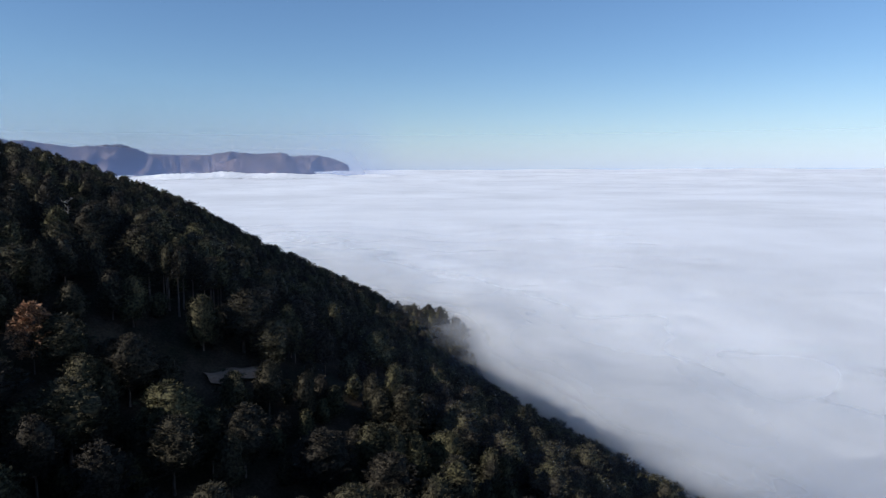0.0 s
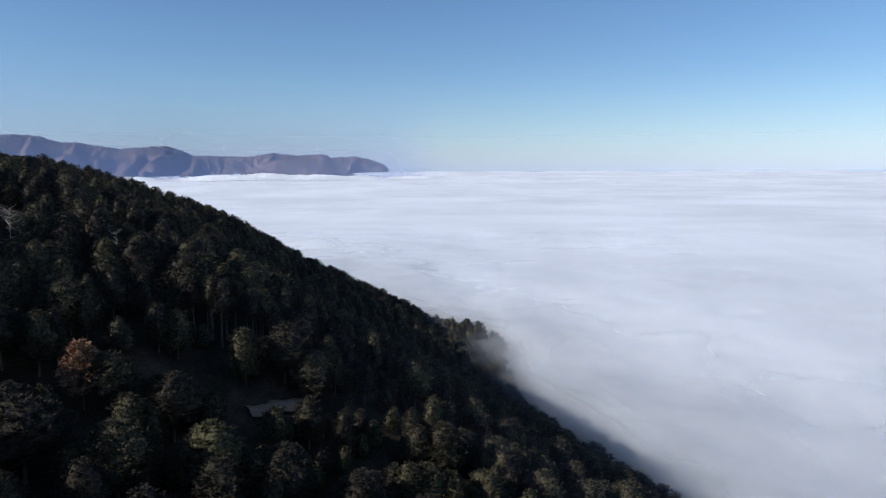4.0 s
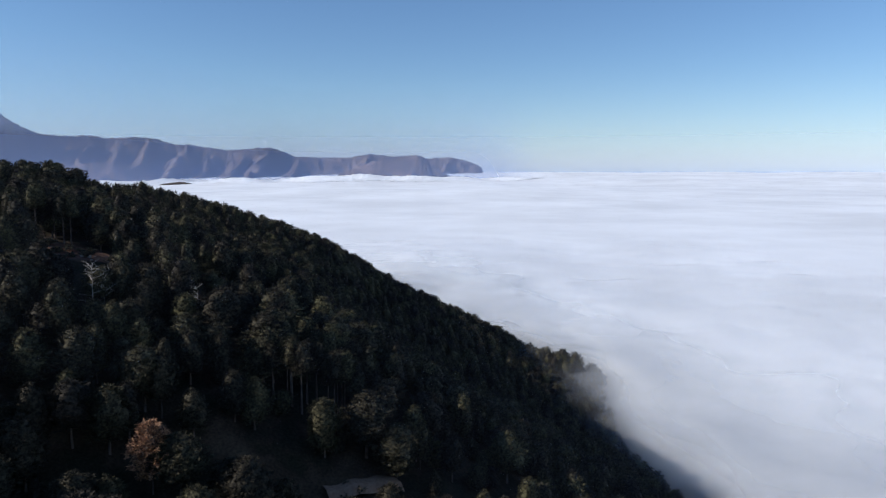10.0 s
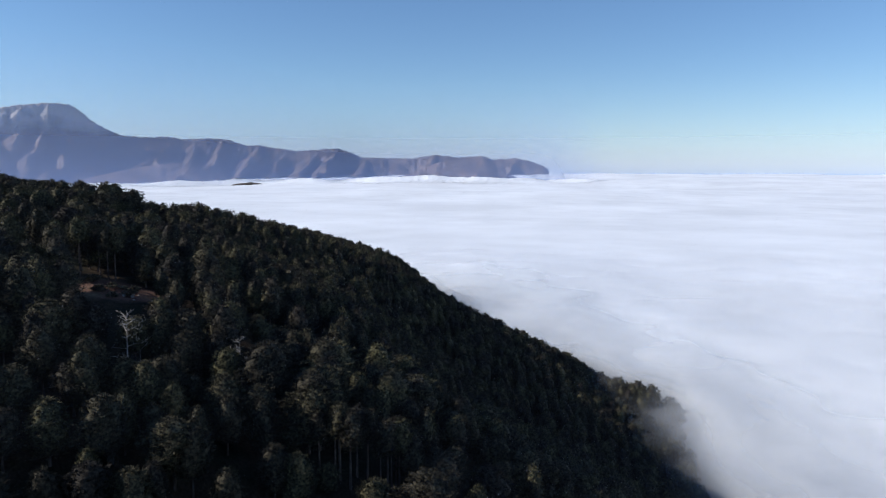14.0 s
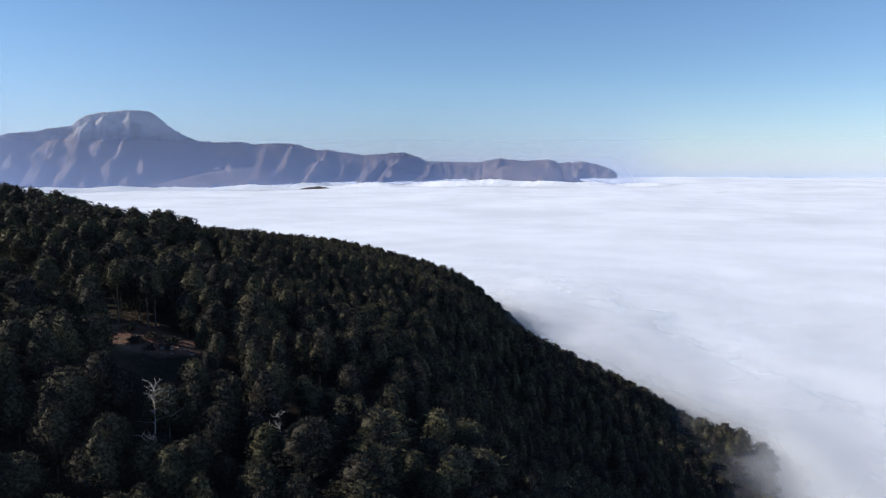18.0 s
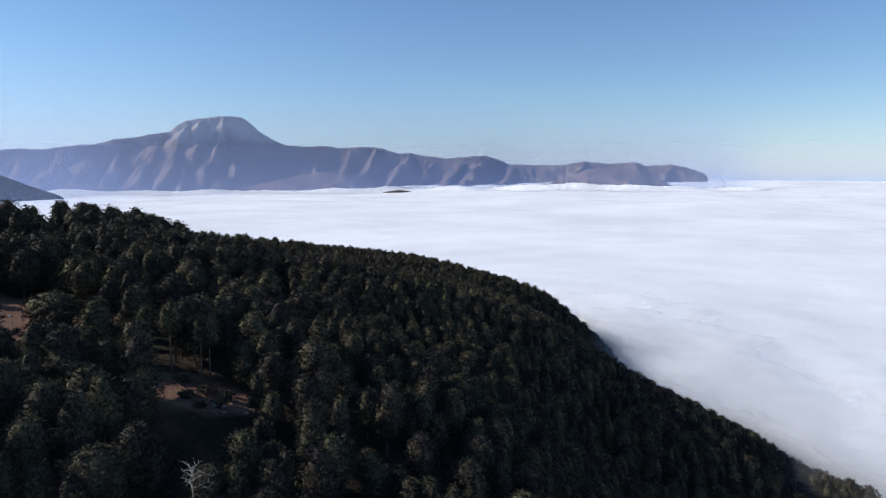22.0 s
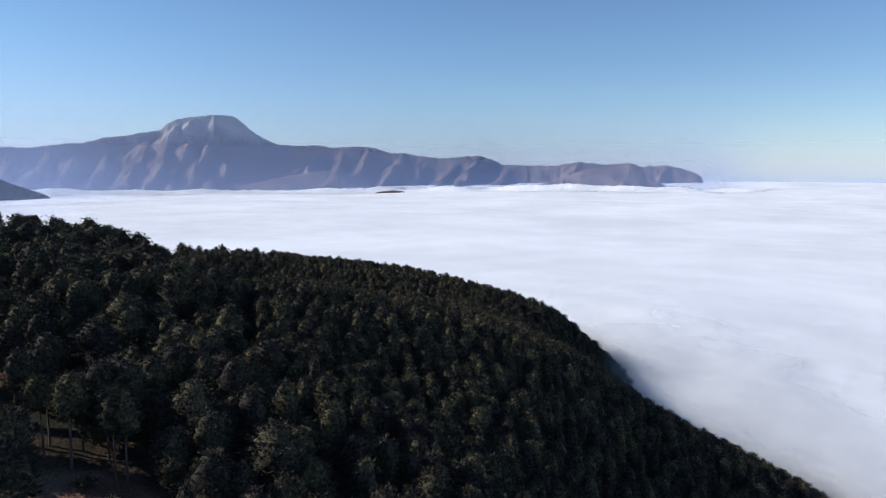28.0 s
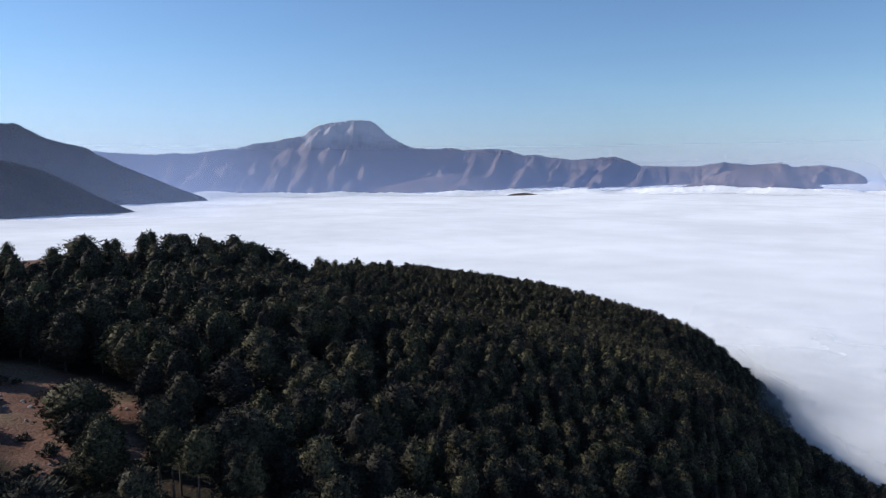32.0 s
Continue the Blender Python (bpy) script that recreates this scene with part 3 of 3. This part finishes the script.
def pine(seed, height, clear, spread, pad, blades, fine=True):
    """A pine's needles and its wood: a bare lower stem, then whorls of boughs whose sprays close into a ragged, lobed crown."""
    rng = np.random.RandomState(seed)
    leaf, wood = [], []
    bend = rng.uniform(-0.04, 0.04, 2)
    p, q = rng.uniform(0, 6.283, 2)
    whorl = rng.uniform(1.0, 1.5)

    def stem(z):
        return np.array([bend[0] * z * z / height, bend[1] * z * z / height, z])

    def radius(f, a):
        lobes = 1 + 0.16 * math.sin(2 * a + p + 3 * f) + 0.12 * math.sin(3 * a + q - 5 * f)
        z = height * (1 - clear) * f
        return spread * max(0.02, 1 - f ** 3.4) ** 0.62 * (0.6 + 0.4 * min(1.0, f * 3.2)) * lobes * (1 + 0.09 * math.sin(z * 6.283 / whorl + 1.5 * math.sin(a + p)))

    # the inner mass of older needles round the stem
    rows, cols = (9, 13) if fine else (6, 8)
    v = [stem(height * (clear + 0.02))]
    for j in range(rows):
        f = 0.06 + 0.86 * j / (rows - 1)
        for i in range(cols):
            a = (i + 0.5 * (j % 2)) / cols * 6.283
            r = radius(f, a) * 0.8 * rng.uniform(0.78, 1.16)
            v.append(stem(height * (clear + (0.97 - clear) * f)) + (math.cos(a) * r, math.sin(a) * r, rng.uniform(-0.3, 0.3)))
    v.append(stem(height * 0.95))
    f = [(0, 1 + (i + 1) % cols, 1 + i) for i in range(cols)]
    for j in range(rows - 1):
        for i in range(cols):
            a, b = 1 + j * cols + i, 1 + j * cols + (i + 1) % cols
            f += [(a, b, b + cols), (a, b + cols, a + cols)]
    last = 1 + (rows - 1) * cols
    f += [(last + i, last + (i + 1) % cols, len(v) - 1) for i in range(cols)]
    leaf.append((np.array(v), np.array(f)))
    count = int(2.6 * spread * height * (1 - clear) / (pad * pad) * 0.72)
    for k in range(count):
        f = (k + rng.rand()) / count
        f = 1 - (1 - f) ** 0.85
        a = k * 2.39996 + rng.uniform(-0.5, 0.5)
        r = radius(f, a) * rng.uniform(0.76, 1.1)
        out = np.array([math.cos(a), math.sin(a), 0.15 + 0.8 * f * f])
        c = stem(height * (clear + (0.97 - clear) * f)) + (math.cos(a) * r, math.sin(a) * r, rng.normal() * 0.15)
        if fine and k % 4 == 0:
            wood.append(bough(stem(c[2] - 0.25 * r), c, 0.05))
        leaf.append(tuft(rng, c, out, blades, pad * 1.15, pad * 0.24, pad * rng.uniform(0.8, 1.3)))
    leaf.append(tuft(rng, stem(height * 0.96), np.array([0, 0, 0.8]), blades, pad * 1.3, pad * 0.24, pad * 1.1))
    r0 = 0.015 * height + 0.03
    sides = 7 if fine else 3
    cuts = np.linspace(-0.8, height * 0.95, 5 if fine else 3)
    t = np.arange(sides) / sides * 6.283
    rings = []
    for z in cuts:
        q = r0 * (1 - 0.93 * max(z, 0) / height)
        rings.append(stem(z) + np.stack([np.cos(t) * q, np.sin(t) * q, t * 0], 1))
    f = []
    for j in range(len(cuts) - 1):
        for i in range(sides):
            a, b = j * sides + i, j * sides + (i + 1) % sides
            f += [(a, b, b + sides), (a, b + sides, a + sides)]
    wood.append((np.concatenate(rings), np.array(f)))
    return join(leaf), join(wood)


def tri_mesh(name, shape, material):
    return raw_mesh(name, shape[0], shape[1], material)


def tree_thing(name, label, category, group, leaf, wood, leaves=pine_needles, stem=bark):
    e = tagged(new(name), label, category, group)
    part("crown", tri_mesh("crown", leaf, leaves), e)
    part("trunk", tri_mesh("trunk", wood, stem), e)
    return e


def in_front(x, y):
    """The two stretches of the wood that the camera passes nearest."""
    return (-72 < x < 22 and 78 < y < 152) or (-150 < x < -88 and 160 < y < 212)


rng = np.random.RandomState(5)
spots = []


def young_wood(x, y):
    """The close, even-aged wood on the flank beyond the gully."""
    return y > 190 + 0.25 * (x + 40) and (x + 165) * 0.755 + (y - 312) * 0.655 > 3


for gap, close in ((5.3, False), (4.5, True)):
    for j in range(int(500 / gap)):
        for i in range(int(300 / gap)):
            x = -200 + (i + 0.5 * (j % 2) + rng.uniform(-0.42, 0.42)) * gap
            y = 55 + (j + rng.uniform(-0.42, 0.42)) * gap
            size = rng.uniform(0.71, 1.17) * (1.16 if -160 < x < -105 else 1.0) * (0.98 + 0.08 * math.sin(x * 0.07 + 1.3 * math.sin(y * 0.05)))
            wide = rng.uniform(0.75, 1.4)
            keep = rng.rand()
            if rng.rand() < 0.1:
                size, wide = rng.uniform(1.1, 1.25), rng.uniform(1.2, 1.6)
            if close:
                size, wide = rng.uniform(0.96, 1.2), rng.uniform(0.72, 1.12)
            if x > -5 and y < 260:
                size *= 0.9
            if close != young_wood(x, y):
                continue
            if float(glade_depth(np.array(x), np.array(y), LANE)) > 0:
                size, wide = size * 0.45, wide * 1.6
            top = float(canopy(np.array(x), np.array(y)))
            if top < FOG_Z - 20 or x < -198 or (x < -150 and y < 130) or keep < 0.06:
                continue
            if in_glade(x, y) or near_track(x, y + 2.0) < 3.2:
                continue
            spots.append((x, y, size, rng.uniform(0, 360), wide))

near = [s for s in spots if in_front(s[0], s[1])]
far = [s for s in spots if not in_front(s[0], s[1])]
random.Random(4).shuffle(near)
far += near[430:]
near = near[:430]

tall = [tree_thing("pine_tree", "tall dark green pine on the wooded slope", "pine tree", "pines of the slope",
                   *pine(100 + k, 10.2, 0.16 + 0.08 * (k % 3), 2.2 + 0.3 * (k % 4), 0.33, 13)) for k in range(7)]
young = [tree_thing("young_pine", "bushy young pine, green to the ground", "pine tree", "young pines of the slope",
                    *pine(200 + k, 6.8, 0.07, 2.0, 0.31, 13)) for k in range(4)]
in_stand = lambda x, y: (-27 < x < -7 and 136.5 < y < 144) or (-97 < x < -73 and 173 < y < 182)
near = [s for s in near if not in_stand(s[0], s[1])]
far = [s for s in far if not in_stand(s[0], s[1])]
used = set()
for n, (x, y, size, turn, wide) in enumerate(near):
    small = size < 0.86
    kinds = young if small else tall
    k = n % len(kinds)
    place = pose(x, y, gh(x, y) - 0.1, 0, 0, turn) @ Matrix.Diagonal((size * wide, size * wide, size, 1))
    ob = kinds[k]
    if (small, k) in used:
        ob = copy_thing(ob, place)
    used.add((small, k))
    ob.matrix_basis = place

# the rest of the wood, joined
middle = [pine(300 + k, 10.2, 0.14 + 0.06 * (k % 3), 2.2 + 0.25 * (k % 4), 0.42, 9) for k in range(10)]
distant = [pine(350 + k, 10.2, 0.14 + 0.06 * (k % 3), 2.2 + 0.25 * (k % 4), 0.58, 7, fine=False) for k in range(10)]
# the wood goes on below the start of the flight
for j in range(14):
    for i in range(34):
        x, y = -150 + (i + rng.uniform(-0.4, 0.4)) * 6.2, -32 + (j + rng.uniform(-0.4, 0.4)) * 6.2
        if float(canopy(np.array(x), np.array(y))) > FOG_Z - 5:
            far.append((x, y, rng.uniform(0.75, 1.15), rng.uniform(0, 360), rng.uniform(0.8, 1.35)))
leaf_all, wood_all = [], []
for n, (x, y, size, turn, wide) in enumerate(far):
    leaf, wood = (middle if 56 < y < 255 and -165 < x < 25 or y < 205 and x < 70 else distant)[n % 10]
    c, s = math.cos(radians(turn)) * size * wide, math.sin(radians(turn)) * size * wide
    m = np.array([[c, s, 0], [-s, c, 0], [0, 0, size]])
    at = np.array([x, y, gh(x, y) - 0.1])
    leaf_all.append((leaf[0] @ m + at, leaf[1]))
    wood_all.append((wood[0] @ m + at, wood[1]))
wood_lot = tagged(new("pine_wood"), "dense dark pine wood covering the ridge", "wood", kind="stuff")
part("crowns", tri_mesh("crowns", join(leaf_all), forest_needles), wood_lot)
part("trunks", tri_mesh("trunks", join(wood_all), bark), wood_lot)

# a stand of taller pines with long bare stems above the track
stand = [tree_thing("tall_pine", "tall pine with a long bare stem and high crown", "pine tree", "tall pines with bare stems", *pine(700 + k, 12.5, 0.55, 1.9, 0.34, 13)) for k in range(3)]
r = random.Random(8)
for k in range(22):
    if k < 14:
        x, y = -25 + k * 1.15 + r.uniform(-1, 1), 140 + r.uniform(-2.5, 3.5)
    else:
        x, y = -94 + (k - 14) * 2.4 + r.uniform(-1, 1), 176 + r.uniform(-2, 5)
    at = pose(x, y, gh(x, y) - 0.2, 0, 0, r.uniform(0, 360)) @ Matrix.Scale(r.uniform(0.85, 1.1), 4)
    ob = stand[k] if k < 3 else copy_thing(stand[k % 3], at)
    ob.matrix_basis = at

# ---- the dirt track across the slope ----


def ribbon(points, half, drop):
    """A level bed along the points, with a bank that falls to the downhill side."""
    p = np.array(points, float)
    k = np.linspace(0, len(p) - 1, 60)
    x, y = np.interp(k, np.arange(len(p)), p[:, 0]), np.interp(k, np.arange(len(p)), p[:, 1])
    z = ground_height(x, y)
    z = np.convolve(np.pad(z, 4, mode="edge"), np.ones(9) / 9, "valid") + 0.5
    dx, dy = np.gradient(x), np.gradient(y)
    n = np.hypot(dx, dy)
    nx, ny = dy / n, -dx / n
    wob = 0.25 * waves(x, y, 5, 80)
    rows = [(-half - 1.2, -1.2), (-half + wob, 0.0), (-half * 0.45, -0.06), (0.0, 0.05), (half * 0.45, -0.06), (half + wob, 0.0), (half + 1.4, -drop)]
    X = np.stack([x + nx * a for a, _ in rows])
    Y = np.stack([y + ny * a for a, _ in rows])
    Z = np.stack([z + b for _, b in rows])
    return X, Y, Z


tagged(sheet("dirt_track", *ribbon(TRACK, 1.35, 1.2), soil_track), "pale dirt track cut across the wooded slope", "track", kind="structure")


# ---- single trees, dead wood, stones and scrub ----
def broadleaf(seed, height, spread, n):
    """An uneven open crown of leaf clumps on forking limbs."""
    r = np.random.RandomState(seed)
    leaf, wood = [], [bough((0, 0, -0.5), (0, 0, height * 0.8), 0.16)]
    for i in range(n):
        a, f = r.uniform(0, 6.283), r.uniform(0.0, 1.0)
        z = height * (0.25 + 0.72 * f)
        q = spread * math.sin(math.pi * (0.2 + 0.72 * f)) * r.uniform(0.35, 1.05)
        c = np.array([math.cos(a) * q, math.sin(a) * q, z])
        wood.append(bough((0, 0, z * 0.75), c, 0.05))
        leaf.append(tuft(r, c, np.array([math.cos(a), math.sin(a), 0.2]), 9, 0.6, 0.15, 0.4))
    return join(leaf), join(wood)


rusty = tree_thing("rust_tree", "rust-brown broadleaf tree with dry leaves among pines", "tree", "", *broadleaf(9, 11.0, 3.2, 400), leaves=rust_leaves)
rusty.matrix_basis = pose(-37, 113, gh(-37, 113) + 0.2)


def dead_tree(seed, height):
    """A bleached bare stem with crooked limbs and side twigs."""
    r = np.random.RandomState(seed)
    wood = [bough((0, 0, -0.5), (0.3, 0.1, height), 0.16)]
    for i in range(26):
        z = height * r.uniform(0.35, 0.97)
        a, ln = r.uniform(0, 6.283), height * r.uniform(0.12, 0.30) * (1.2 - z / height)  + 0.5
        p0 = np.array([0.3 * z / height, 0.1 * z / height, z])
        p1 = p0 + np.array([math.cos(a), math.sin(a), r.uniform(0.1, 0.9)]) * ln
        wood.append(bough(p0, p1, 0.08))
        for k in range(3):
            q = p0 + (p1 - p0) * r.uniform(0.4, 0.9)
            wood.append(bough(q, q + r.normal(size=3) * (0.5, 0.5, 0.35) + (0, 0, 0.4), 0.04))
    return join(wood)


for k, (x, y, top, h) in enumerate(((-58, 143.0, 0.6, 10.5), (-56.5, 144.5, 0.0, 9.0), (-56, 138.2, -7.0, 8.5), (-40, 147.4, -6.0, 11.0), (-66.4, 135.7, -3.5, 9.0))):
    d = tagged(new("dead_tree"), "bleached bare dead tree standing among pines", "dead tree", "dead trees")
    part("trunk", tri_mesh("trunk", dead_tree(400 + k, h), dead_wood), d)
    d.matrix_basis = pose(x, y, min(top - h, gh(x, y) + 0.3), 0, 0, 70 * k)


def stone(seed):
    bm = bmesh.new()
    bmesh.ops.create_icosphere(bm, subdivisions=2, radius=0.5)
    r = random.Random(seed)
    o = Vector((r.uniform(0, 50), r.uniform(0, 50), 0))
    for v in bm.verts:
        v.co *= 1 + 0.5 * noise.noise(v.co * 2.2 + o)
        v.co.z *= 0.6
    return from_bm("stone", bm, limestone)


stones = [stone(k) for k in range(5)]
r = random.Random(21)
count = 0
for cx, cy, rx, ry, n in ((-134, 184, 16, 7, 18), (-105, 174, 7, 3, 22), (-70, 170, 4, 2, 10), (-118, 193, 4, 3, 4)):
    for k in range(n):
        x, y = cx + r.gauss(0, rx * 0.5), cy + r.gauss(0, ry * 0.5)
        ob = tagged(new("stone", stones[count % 5]), "pale limestone rock lying in the clearing", "rock", "rocks in the clearings")
        ob.matrix_basis = pose(x, y, gh(x, y) + 0.05, 0, 0, r.uniform(0, 360)) @ Matrix.Scale(r.uniform(0.3, 0.95), 4)
        count += 1

scrub = [tree_thing("shrub", "low grey-brown shrub on open ground", "shrub", "shrubs in the clearings", *broadleaf(500 + k, 1.5, 1.2, 26), leaves=scrub_leaves) for k in range(3)]
first = set()
for k in range(70):
    cx, cy, rx, ry = ((-105, 175, 9, 5), (-134, 184, 20, 8), (-76, 171, 8, 5), (-9, 125, 8, 4))[k % 4 if k % 3 else 0]
    x, y = cx + r.gauss(0, rx * 0.55), cy + r.gauss(0, ry * 0.55)
    at = pose(x, y, gh(x, y) - 0.25, 0, 0, r.uniform(0, 360)) @ Matrix.Scale(r.uniform(0.5, 1.25), 4)
    ob = scrub[k % 3]
    if k % 3 in first:
        ob = copy_thing(ob, at)
    first.add(k % 3)
    ob.matrix_basis = at

# the wide old pine and its neighbours by the upper clearing
for k, (x, y, h, w) in enumerate(((-119.5, 184.5, 7.5, 5.2), (-124.5, 200.5, 12.5, 4.6), (-122.0, 202.5, 12.0, 4.2), (-114.0, 180.0, 5.0, 2.6))):
    ob = tree_thing("old_pine", "broad spreading old pine beside the clearing", "pine tree", "old pines by the clearing",
                    *pine(600 + k, h, 0.12 if h < 9 else 0.28, w, 0.34, 13))
    ob.matrix_basis = pose(x, y, gh(x, y) - 0.2, 0, 0, 40 * k)
